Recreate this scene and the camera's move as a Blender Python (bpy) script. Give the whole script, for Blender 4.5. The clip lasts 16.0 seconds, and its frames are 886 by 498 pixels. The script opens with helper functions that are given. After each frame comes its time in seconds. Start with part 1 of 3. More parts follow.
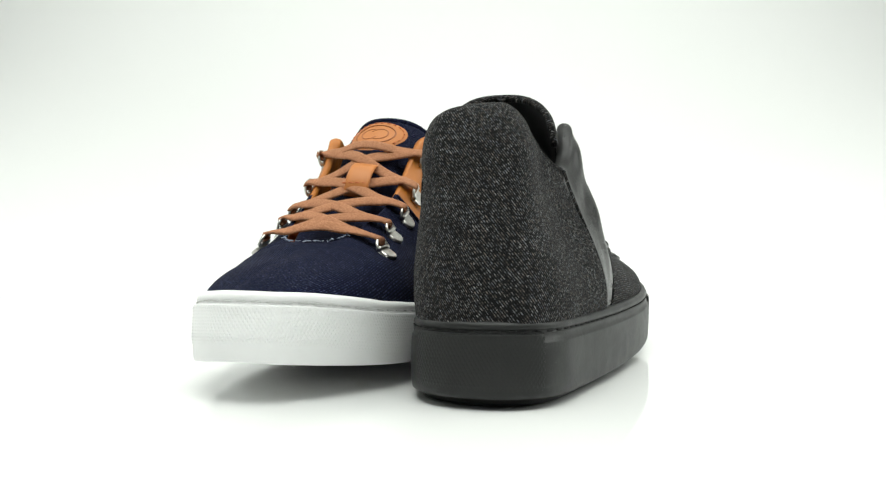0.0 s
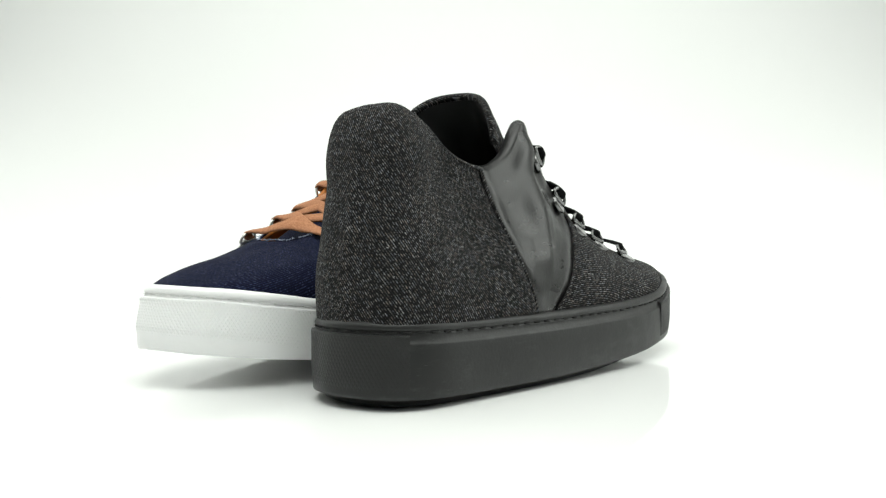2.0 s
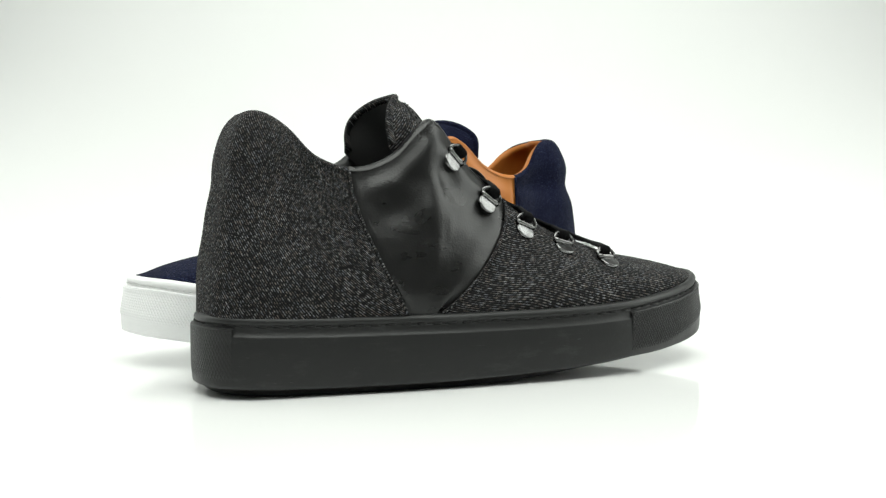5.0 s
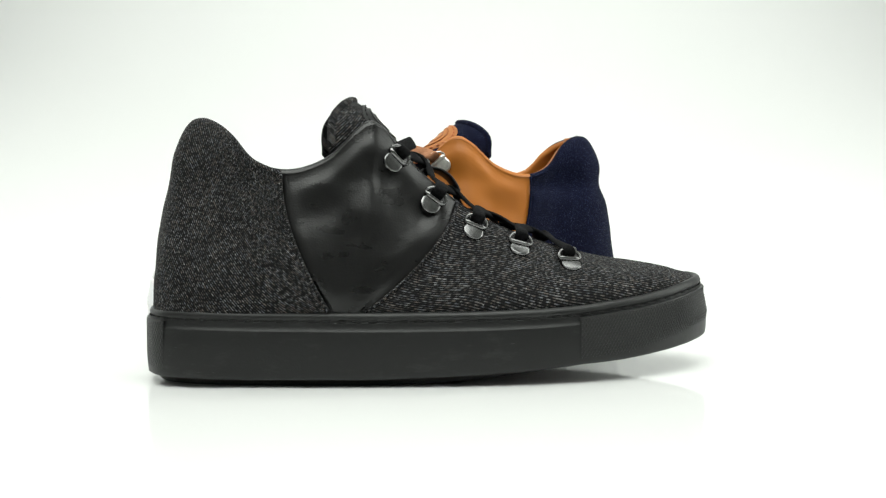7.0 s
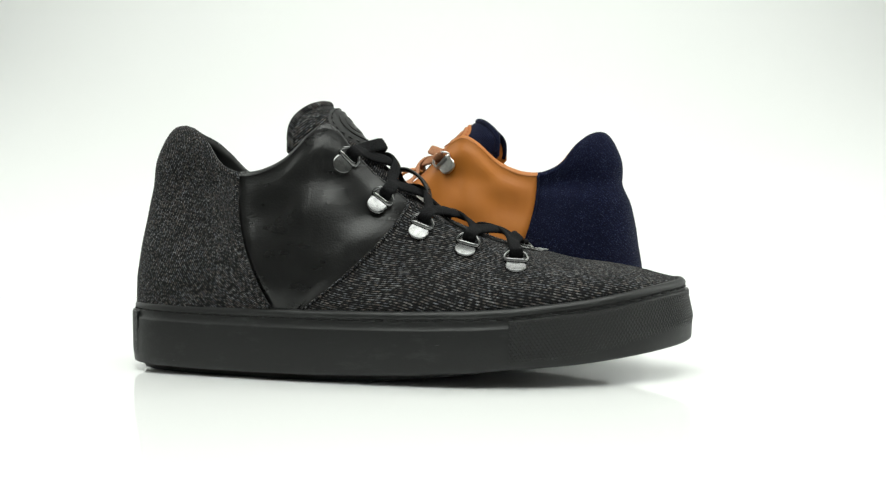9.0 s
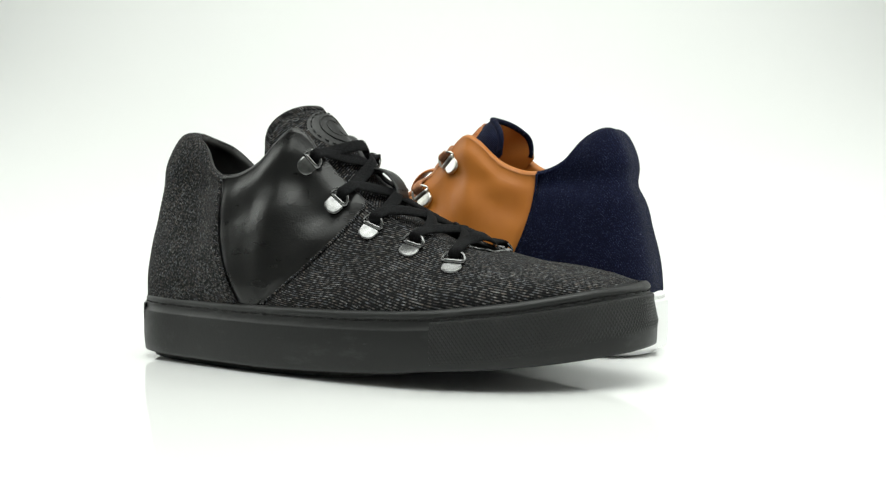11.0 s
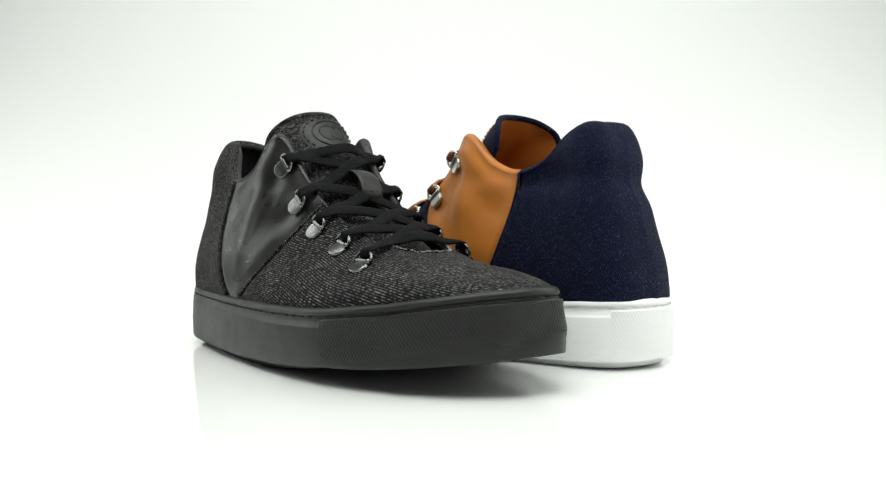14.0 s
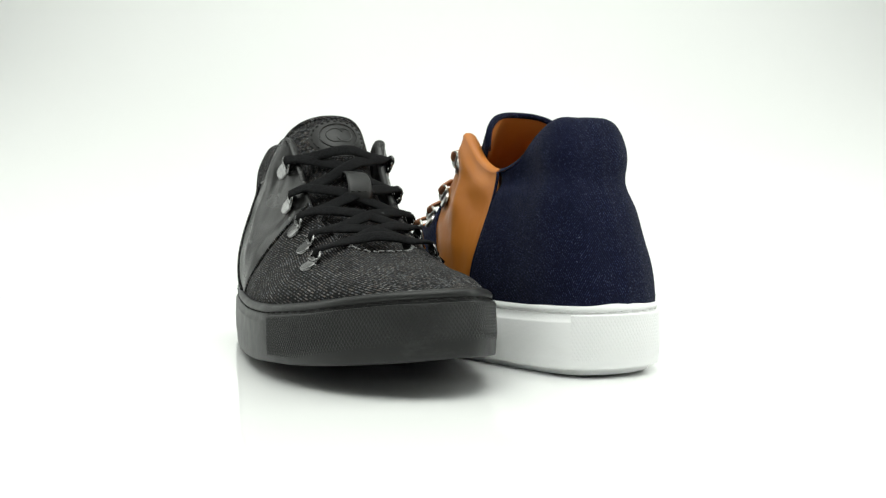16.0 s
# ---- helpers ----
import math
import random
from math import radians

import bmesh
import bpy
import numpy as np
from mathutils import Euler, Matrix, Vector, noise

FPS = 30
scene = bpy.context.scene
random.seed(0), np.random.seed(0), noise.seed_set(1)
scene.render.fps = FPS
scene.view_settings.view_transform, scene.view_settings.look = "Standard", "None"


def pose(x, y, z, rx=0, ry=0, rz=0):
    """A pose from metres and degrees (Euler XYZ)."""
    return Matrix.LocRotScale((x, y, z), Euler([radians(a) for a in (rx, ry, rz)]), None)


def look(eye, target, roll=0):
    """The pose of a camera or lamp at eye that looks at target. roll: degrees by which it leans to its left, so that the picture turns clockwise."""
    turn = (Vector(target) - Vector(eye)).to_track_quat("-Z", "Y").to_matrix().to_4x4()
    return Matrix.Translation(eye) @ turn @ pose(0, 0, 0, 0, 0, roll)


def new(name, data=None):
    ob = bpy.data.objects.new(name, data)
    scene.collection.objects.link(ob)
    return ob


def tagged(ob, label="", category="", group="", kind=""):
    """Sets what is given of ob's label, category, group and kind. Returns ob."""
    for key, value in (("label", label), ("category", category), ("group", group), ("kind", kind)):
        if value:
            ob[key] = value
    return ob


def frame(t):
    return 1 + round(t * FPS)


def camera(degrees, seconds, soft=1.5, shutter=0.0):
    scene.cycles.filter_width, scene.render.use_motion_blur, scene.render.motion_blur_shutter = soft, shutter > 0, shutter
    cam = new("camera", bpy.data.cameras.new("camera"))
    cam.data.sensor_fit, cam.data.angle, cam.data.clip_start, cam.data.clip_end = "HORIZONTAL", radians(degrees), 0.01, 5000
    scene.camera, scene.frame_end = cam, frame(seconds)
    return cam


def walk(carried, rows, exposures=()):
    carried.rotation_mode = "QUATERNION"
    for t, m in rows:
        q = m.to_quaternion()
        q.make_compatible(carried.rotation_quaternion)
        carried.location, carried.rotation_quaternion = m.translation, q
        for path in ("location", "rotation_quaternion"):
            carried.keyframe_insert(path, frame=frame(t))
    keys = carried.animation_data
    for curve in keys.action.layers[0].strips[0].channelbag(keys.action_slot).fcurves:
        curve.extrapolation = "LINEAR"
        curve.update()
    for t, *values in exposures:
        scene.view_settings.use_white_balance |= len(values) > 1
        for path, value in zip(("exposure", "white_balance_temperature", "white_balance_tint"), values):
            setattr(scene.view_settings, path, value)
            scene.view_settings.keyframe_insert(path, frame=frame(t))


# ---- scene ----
# camera: still, low, a little over half a metre from the turning axis
AXIS_DIST, EYE_Z = 0.5565, 0.0814
cam = camera(50.6, 16.0, soft=1.35)
EYE = (0.0, -AXIS_DIST, EYE_Z)
AIM = (0.0008, 0.0, EYE_Z - AXIS_DIST * math.tan(radians(2.05)))
walk(cam, [(0.0, look(EYE, AIM, -0.25)), (16.0, look(EYE, AIM, -0.25))])

# ---- light ----
world = bpy.data.worlds.new("studio_air")
scene.world = world
world.use_nodes = True
world.node_tree.nodes["Background"].inputs[0].default_value = (0.957, 1.0, 0.944, 1)
world.node_tree.nodes["Background"].inputs[1].default_value = 0.0


def softbox(name, eye, target, sx, sy, watts, colour=(0.957, 1.0, 0.943)):
    data = bpy.data.lights.new(name, "AREA")
    data.shape, data.size, data.size_y, data.energy, data.color = "RECTANGLE", sx, sy, watts, colour
    ob = new(name, data)
    ob.matrix_world = look(eye, target)
    return ob


softbox("overhead_softbox", (0.0, -0.42, 1.2), (0, -0.05, 0), 1.3, 0.95, 20.0)
softbox("side_softbox", (1.35, 0.1, 0.75), (0, 0.05, 0.05), 0.9, 1.1, 11)
softbox("side_softbox", (-1.35, 0.42, 0.75), (0.05, -0.05, 0.05), 0.9, 1.1, 6.5)
softbox("backdrop_softbox", (0.0, 0.75, 1.9), (0.0, 1.6, 0.5), 3.8, 0.6, 22)
scene.view_settings.exposure = -0.06


# ---- materials ----
def material(name):
    m = bpy.data.materials.new(name)
    m.use_nodes = True
    nt = m.node_tree
    return m, nt, nt.nodes["Principled BSDF"]


def node(nt, kind, **inputs):
    n = nt.nodes.new(kind)
    for k, v in inputs.items():
        n.inputs[k.replace("_", " ")].default_value = v
    return n


def mix(nt, fac, a, b, mode="MIX"):
    n = nt.nodes.new("ShaderNodeMix")
    n.data_type, n.blend_type = "RGBA", mode
    for k, v in ((0, fac), (6, a), (7, b)):
        if hasattr(v, "links"):
            nt.links.new(v, n.inputs[k])
        else:
            n.inputs[k].default_value = v if k == 0 else (*v, 1)
    return n.outputs[2]


def maths(nt, op, a, b=0.0):
    n = nt.nodes.new("ShaderNodeMath")
    n.operation = op
    for k, v in ((0, a), (1, b)):
        if hasattr(v, "links"):
            nt.links.new(v, n.inputs[k])
        else:
            n.inputs[k].default_value = v
    return n.outputs[0]


def ramp(nt, value, lo, hi):
    n = node(nt, "ShaderNodeMapRange", From_Min=lo, From_Max=hi)
    nt.links.new(value, n.inputs[0])
    return n.outputs[0]


def coords(nt, which, scale=(1, 1, 1), turn=0.0):
    tc = nt.nodes.new("ShaderNodeTexCoord")
    mp = nt.nodes.new("ShaderNodeMapping")
    mp.inputs["Scale"].default_value = scale
    mp.inputs["Rotation"].default_value = (0, 0, turn)
    nt.links.new(tc.outputs[which], mp.inputs[0])
    return mp.outputs[0]


def noise_of(nt, vec, scale, detail=3.0, rough=0.55):
    n = node(nt, "ShaderNodeTexNoise", Scale=scale, Detail=detail, Roughness=rough)
    nt.links.new(vec, n.inputs["Vector"])
    return n.outputs[0]


def bump(nt, bsdf, height, strength, dist):
    n = node(nt, "ShaderNodeBump", Strength=strength, Distance=dist)
    nt.links.new(height, n.inputs["Height"])
    nt.links.new(n.outputs[0], bsdf.inputs["Normal"])


def denim(name, dark, mid, light, pitch, amount, tint, tint_b, run):
    """Twill: fine slanting ribs (UV x runs along them), each broken into light dashes of its own."""
    m, nt, b = material(name)
    uv = coords(nt, "UV")
    sway = noise_of(nt, uv, 0.16 / pitch, 2.0)
    sep = nt.nodes.new("ShaderNodeSeparateXYZ")
    nt.links.new(uv, sep.inputs[0])
    y = maths(nt, "ADD", maths(nt, "DIVIDE", sep.outputs[1], pitch), maths(nt, "MULTIPLY", sway, 0.4))
    line = maths(nt, "FLOOR", y)
    rib = maths(nt, "SUBTRACT", 1.0, maths(nt, "ABSOLUTE", maths(nt, "SUBTRACT", maths(nt, "MULTIPLY", maths(nt, "SUBTRACT", y, line), 2.0), 1.0)))
    put = nt.nodes.new("ShaderNodeCombineXYZ")
    nt.links.new(maths(nt, "ADD", maths(nt, "DIVIDE", sep.outputs[0], pitch * run), maths(nt, "MULTIPLY", line, 0.43)), put.inputs[0])
    nt.links.new(maths(nt, "MULTIPLY", line, 7.31), put.inputs[1])
    dash = noise_of(nt, put.outputs[0], 1.0, 1.0, 0.6)
    step = maths(nt, "FRACT", maths(nt, "ADD", maths(nt, "DIVIDE", sep.outputs[0], pitch * run * 1.7), maths(nt, "MULTIPLY", maths(nt, "SINE", maths(nt, "MULTIPLY", line, 12.9898)), 437.58)))
    step = maths(nt, "ABSOLUTE", maths(nt, "SUBTRACT", step, 0.5))
    dash = maths(nt, "ADD", dash, maths(nt, "MULTIPLY", maths(nt, "SUBTRACT", step, 0.25), 0.22))
    hue = noise_of(nt, put.outputs[0], 0.6, 0.0)
    blot = noise_of(nt, uv, 45.0, 3.0)
    fleck = maths(nt, "MULTIPLY", ramp(nt, dash, 0.64 - 0.22 * amount, 0.76), ramp(nt, rib, 0.35, 0.8))
    fleck = maths(nt, "MULTIPLY", fleck, maths(nt, "ADD", 0.6, maths(nt, "MULTIPLY", ramp(nt, blot, 0.35, 0.62), 0.4)))
    lint = ramp(nt, noise_of(nt, uv, 420.0, 1.0), 0.745, 0.80)
    col = mix(nt, ramp(nt, rib, 0.2, 0.9), dark, mid)
    thread = mix(nt, ramp(nt, hue, 0.46, 0.62), light, tint)
    thread = mix(nt, ramp(nt, hue, 0.46, 0.34), thread, tint_b)
    col = mix(nt, fleck, col, thread)
    col = mix(nt, maths(nt, "MULTIPLY", lint, 0.5), col, tuple(min(1, c * 1.2 + 0.1) for c in light))
    nt.links.new(col, b.inputs["Base Color"])
    b.inputs["Roughness"].default_value = 0.95
    b.inputs["Specular IOR Level"].default_value = 0.12
    b.inputs["Sheen Weight"].default_value = 0.03
    b.inputs["Sheen Roughness"].default_value = 0.4
    bump(nt, b, maths(nt, "ADD", rib, dash), 0.55, 0.0004)
    return m


def leather(name, colour, worn, rough, relief=0.15):
    m, nt, b = material(name)
    ob = coords(nt, "Object")
    big = noise_of(nt, ob, 28.0, 4.0)
    pore = nt.nodes.new("ShaderNodeTexVoronoi")
    pore.inputs["Scale"].default_value = 1100.0
    nt.links.new(ob, pore.inputs["Vector"])
    crease = maths(nt, "ABSOLUTE", maths(nt, "SUBTRACT", noise_of(nt, coords(nt, "Object", (1, 1, 2.0)), 42.0, 4.0, 0.5), 0.5))
    crease = ramp(nt, crease, 0.0, 0.16)
    nt.links.new(mix(nt, ramp(nt, big, 0.3, 0.75), colour, worn), b.inputs["Base Color"])
    nt.links.new(maths(nt, "ADD", maths(nt, "MULTIPLY", crease, -0.08), rough + 0.05), b.inputs["Roughness"])
    b.inputs["Specular IOR Level"].default_value = 0.36
    bump(nt, b, maths(nt, "ADD", maths(nt, "MULTIPLY", pore.outputs["Distance"], 0.35), maths(nt, "MULTIPLY", crease, 0.22)), relief, 0.0006)
    return m


def rubber(name, colour, scuffed, rough, amount, gloss=0.5):
    m, nt, b = material(name)
    ob = coords(nt, "Object")
    wear = ramp(nt, noise_of(nt, coords(nt, "Object", (1, 1, 3.0)), 46.0, 6.0, 0.7), 0.56, 0.78)
    streak = ramp(nt, noise_of(nt, coords(nt, "Object", (0.5, 0.5, 4.0)), 110.0, 4.0, 0.75), 0.67, 0.74)
    col = mix(nt, maths(nt, "MULTIPLY", wear, amount), colour, scuffed)
    col = mix(nt, maths(nt, "MULTIPLY", streak, amount), col, tuple(min(0.85, c * 1.9) for c in scuffed))
    nt.links.new(col, b.inputs["Base Color"])
    nt.links.new(maths(nt, "ADD", maths(nt, "MULTIPLY", noise_of(nt, ob, 90.0, 3.0), 0.2), rough - 0.1), b.inputs["Roughness"])
    b.inputs["Specular IOR Level"].default_value = gloss
    bump(nt, b, maths(nt, "ADD", noise_of(nt, ob, 700.0, 3.0), maths(nt, "MULTIPLY", noise_of(nt, coords(nt, "Object", (1, 1, 1.6)), 70.0, 4.0, 0.6), 3.0)), 0.2, 0.0004)
    return m


def lace_cloth(name, colour, deep):
    m, nt, b = material(name)
    v = nt.nodes.new("ShaderNodeTexVoronoi")
    v.inputs["Scale"].default_value = 1.0
    nt.links.new(coords(nt, "UV", (900, 1400, 1)), v.inputs["Vector"])
    big = noise_of(nt, coords(nt, "UV"), 160.0, 3.0)
    col = mix(nt, ramp(nt, v.outputs["Distance"], 0.15, 0.75), colour, deep)
    nt.links.new(mix(nt, maths(nt, "MULTIPLY", big, 0.5), col, deep), b.inputs["Base Color"])
    b.inputs["Roughness"].default_value = 0.9
    b.inputs["Specular IOR Level"].default_value = 0.08
    bump(nt, b, v.outputs["Distance"], -0.6, 0.0004)
    return m


def metal(name, colour, rough):
    m, nt, b = material(name)
    ob = coords(nt, "Object")
    nt.links.new(mix(nt, ramp(nt, noise_of(nt, ob, 350.0, 3.0), 0.35, 0.7), colour, tuple(c * 0.7 for c in colour)), b.inputs["Base Color"])
    b.inputs["Metallic"].default_value = 1.0
    b.inputs["Roughness"].default_value = rough
    bump(nt, b, noise_of(nt, ob, 500.0, 2.0), 0.08, 0.0003)
    return m


def plain(name, colour, rough, spread=0.1):
    m, nt, b = material(name)
    nt.links.new(mix(nt, noise_of(nt, coords(nt, "Object"), 120.0, 4.0), colour, tuple(c * (1 - spread) for c in colour)), b.inputs["Base Color"])
    b.inputs["Roughness"].default_value = rough
    return m


def white_sheet(name, colour, rough, ior):
    m, nt, b = material(name)
    ob = coords(nt, "Object")
    nt.links.new(mix(nt, noise_of(nt, ob, 2.0, 3.0), colour, tuple(c * 0.98 for c in colour)), b.inputs["Base Color"])
    nt.links.new(maths(nt, "ADD", maths(nt, "MULTIPLY", noise_of(nt, ob, 7.0, 3.0), 0.05), rough), b.inputs["Roughness"])
    b.inputs["IOR"].default_value = ior
    return m


M_FLOOR = white_sheet("white_acrylic", (0.865, 0.87, 0.865), 0.03, 1.4)
M_SWEEP = white_sheet("white_backdrop_paper", (0.87, 0.875, 0.87), 0.75, 1.4)
# paint of the added room, pale enough to bounce fill onto the shoes
M_ROOM = plain("pale_studio_paint", (0.62, 0.625, 0.615), 0.9, 0.03)
BLACK = dict(
    denim=denim("charcoal_denim", (0.006, 0.006, 0.0066), (0.013, 0.013, 0.014), (0.31, 0.31, 0.31), 0.00116, 1.0, (0.20, 0.17, 0.15), (0.20, 0.21, 0.235), 1.45),
    leather=leather("black_leather", (0.004, 0.004, 0.004), (0.008, 0.008, 0.008), 0.29, 0.28),
    lining=leather("black_lining_leather", (0.012, 0.012, 0.012), (0.018, 0.018, 0.018), 0.5),
    rubber=rubber("black_rubber", (0.0122, 0.0126, 0.0126), (0.055, 0.056, 0.056), 0.44, 0.5, 0.34),
    knurl=rubber("black_knurled_rubber", (0.010, 0.0104, 0.0104), (0.04, 0.04, 0.04), 0.45, 0.3, 0.4),
    thread=plain("black_thread", (0.006, 0.006, 0.006), 0.8),
    lace=lace_cloth("black_lace_cotton", (0.016, 0.0165, 0.0175), (0.006, 0.006, 0.0065)),
    metal=metal("gunmetal", (0.20, 0.20, 0.20), 0.17),
    emboss=leather("black_badge_leather", (0.005, 0.005, 0.005), (0.008, 0.008, 0.008), 0.45),
    badge=leather("black_patch_leather", (0.005, 0.005, 0.005), (0.009, 0.009, 0.009), 0.42),
    seam=plain("dark_seam_thread", (0.007, 0.007, 0.007), 0.8),
    fray=plain("raw_edge_threads", (0.4, 0.4, 0.4), 0.9))
BLUE = dict(
    denim=denim("navy_denim", (0.0024, 0.0033, 0.0125), (0.0048, 0.007, 0.0265), (0.06, 0.074, 0.15), 0.00095, 0.8, (0.03, 0.04, 0.11), (0.07, 0.083, 0.15), 1.2),
    leather=leather("tan_leather", (0.48, 0.163, 0.023), (0.42, 0.135, 0.018), 0.43, 0.1),
    lining=leather("tan_lining_leather", (0.47, 0.16, 0.024), (0.41, 0.135, 0.02), 0.5, 0.2),
    rubber=rubber("white_rubber", (0.89, 0.89, 0.89), (0.78, 0.78, 0.76), 0.45, 0.3),
    knurl=rubber("white_knurled_rubber", (0.89, 0.89, 0.89), (0.80, 0.80, 0.78), 0.5, 0.25),
    thread=plain("white_thread", (0.80, 0.80, 0.79), 0.8),
    lace=lace_cloth("tan_lace_cotton", (0.50, 0.245, 0.14), (0.33, 0.15, 0.08)),
    metal=metal("brushed_nickel", (0.72, 0.70, 0.66), 0.28),
    emboss=leather("burnt_tan_leather", (0.36, 0.13, 0.04), (0.30, 0.10, 0.03), 0.5),
    badge=leather("tan_patch_leather", (0.52, 0.19, 0.05), (0.46, 0.16, 0.04), 0.45),
    seam=plain("orange_seam_thread", (0.55, 0.15, 0.05), 0.8),
    fray=plain("raw_edge_threads_blue", (0.35, 0.40, 0.52), 0.9))


# ---- building helpers (shoe space in millimetres: x to the toe, y to the wearer's left, z up) ----
MIRROR = [1.0, 0.0, 0.0]    # hand of the shoe; sideways lean and rise of its upper


def shaped(v):
    """A point of the shoe, with the lean and rise of this one's upper, in metres."""
    s, lean, rise = MIRROR
    y = v[1] + lean * max(0.0, v[2] - 36) * interp(v[0], [(0, 1), (60, 1), (120, 0.55), (300, 0.5)] if s < 0 else [(0, 0.1), (50, 0.25), (110, 1), (150, 0.8), (220, 0.3)])
    fore = 2.8 * interp(v[2], [(40, 0), (60, 0.7), (95, 1)]) * interp(v[0], [(20, 1), (75, 0)]) * (s < 0)    # the heel of the blue one stands steeper
    z = v[2] + rise * interp(v[0], [(0, 0.35), (90, 0.4), (150, 0.75), (190, 1), (225, 0.9), (258, 0.35), (288, 0)]) * min(1.0, max(0.0, (v[2] - 38) / 12)) * (1 - 0.8 * min(1.0, max(0.0, (v[2] - 112) / 20)))
    if s < 0:
        z -= 0.12 * max(0.0, v[2] - 120) * min(1.0, max(0.0, (v[0] - 85) / 10))
        z += 0.16 * max(0.0, min(25.0, v[1] - 8)) * interp(v[0], [(12, 0), (26, 1), (50, 1), (75, 0)]) * min(1.0, max(0.0, (v[2] - 85) / 20))
    return ((v[0] + fore) * 0.001, y * 0.001 * s, z * 0.001)


def part(name, verts, faces, mat, parent, label="", uvs=None, smooth=True, kind="", weld=False):
    """One mesh object under a thing or a part, from points in millimetres."""
    s = MIRROR[0]
    me = bpy.data.meshes.new(name)
    if s < 0:
        faces = [tuple(reversed(f)) for f in faces]
    me.from_pydata([shaped(v) for v in verts], [], faces)
    if uvs is not None:
        layer = me.uv_layers.new(name="UVMap")
        for loop in me.loops:
            a, b = uvs[loop.vertex_index]
            layer.data[loop.index].uv = (a * 0.001, b * 0.001)
    me.materials.append(mat)
    if smooth:
        me.polygons.foreach_set("use_smooth", [True] * len(me.polygons))
    me.update()
    if weld:
        bm = bmesh.new()
        bm.from_mesh(me)
        bmesh.ops.remove_doubles(bm, verts=bm.verts, dist=1e-5)
        bm.to_mesh(me)
        bm.free()
    ob = new(name, me)
    ob.parent = parent
    tagged(ob, label=label, kind=kind)
    return ob


def crom(keys, n):
    """A smooth curve through rows of numbers, n steps from key to key."""
    k = np.array(keys, float)
    k = np.vstack([2 * k[0] - k[1], k, 2 * k[-1] - k[-2]])
    out = []
    for i in range(1, len(k) - 2):
        for j in range(n):
            t = j / n
            p0, p1, p2, p3 = k[i - 1:i + 3]
            out.append(0.5 * (2 * p1 + (p2 - p0) * t + (2 * p0 - 5 * p1 + 4 * p2 - p3) * t * t + (3 * p1 - p0 - 3 * p2 + p3) * t ** 3))
    out.append(k[-2])
    return np.array(out)


def grid_faces(rows, cols, closed=False, flip=False):
    out = []
    for i in range(rows - 1):
        for j in range(cols if closed else cols - 1):
            k = (j + 1) % cols
            f = (i * cols + j, i * cols + k, (i + 1) * cols + k, (i + 1) * cols + j)
            out.append(tuple(reversed(f)) if flip else f)
    return out


def tube(path, radius, sides=8, closed=False):
    """Points and faces of a round bar along a path."""
    p = np.array(path, float)
    n = len(p)
    verts, up = [], None
    for i in range(n):
        d = p[(i + 1) % n] - p[i - 1] if closed else p[min(i + 1, n - 1)] - p[max(i - 1, 0)]
        d = d / (np.linalg.norm(d) + 1e-9)
        if up is None:
            up = np.cross(d, (0.31, 0.52, 0.79))
        up = up - d * (up @ d)
        up /= np.linalg.norm(up)
        side = np.cross(d, up)
        for k in range(sides):
            a = 2 * math.pi * k / sides
            verts.append(p[i] + radius * (math.cos(a) * up + math.sin(a) * side))
    faces = []
    for i in range(n if closed else n - 1):
        for k in range(sides):
            a, b = i * sides, ((i + 1) % n) * sides
            faces.append((a + k, a + (k + 1) % sides, b + (k + 1) % sides, b + k))
    if not closed:
        faces += [tuple(range(sides))[::-1], tuple((n - 1) * sides + k for k in range(sides))]
    return verts, faces


def strap(path, normals, width, thick, uv_from=0.0):
    """A flat band with rounded edges along a path; its wide face points along the normals."""
    p, nn = np.array(path, float), np.array(normals, float)
    prof = [(-0.5, 0.0), (-0.44, 0.36), (-0.3, 0.5), (0.0, 0.55), (0.3, 0.5), (0.44, 0.36), (0.5, 0.0), (0.44, -0.36), (0.3, -0.5), (-0.3, -0.5), (-0.44, -0.36)]
    verts, uvs, run = [], [], uv_from
    for i in range(len(p)):
        d = p[min(i + 1, len(p) - 1)] - p[max(i - 1, 0)]
        d /= np.linalg.norm(d)
        side = np.cross(d, nn[i])
        side /= np.linalg.norm(side)
        up = np.cross(side, d)
        if i:
            run += np.linalg.norm(p[i] - p[i - 1])
        for a, b in prof:
            verts.append(p[i] + side * a * width + up * b * thick)
            uvs.append((run, a * width))
    k = len(prof)
    faces = []
    for i in range(len(p) - 1):
        for j in range(k):
            faces.append((i * k + j, (i + 1) * k + j, (i + 1) * k + (j + 1) % k, i * k + (j + 1) % k))
    faces += [tuple(range(k)), tuple(reversed([(len(p) - 1) * k + j for j in range(k)]))]
    return verts, faces, uvs


def interp(x, table):
    return float(np.interp(x, [r[0] for r in table], [r[1] for r in table]))


# ---- the form of the shoe ----
OUTLINE = [(0.6, 6), (2.2, -9.2), (9.6, -21.8), (24.8, -30.2), (50.1, -35.8), (95.2, -45.8), (150.2, -55.0), (190, -58.1), (218.3, -56.2), (246.3, -48.8), (268.3, -38.5), (286.6, -23.6), (296.8, -8), (299.4, 8),
           (296, 18), (285.8, 28.2), (268, 39.4), (241, 47.8), (205, 55), (160, 52), (110, 46.5), (62, 44.5), (31.8, 41.8), (13, 32.7), (3.6, 19.5)]
WELT_Z = [(0, 34.6), (25, 33.8), (50, 33), (110, 32.5), (160, 32.8), (188, 33.5), (210, 34.7), (245, 38.4), (263, 41.2), (283, 44.4), (300, 46.4)]
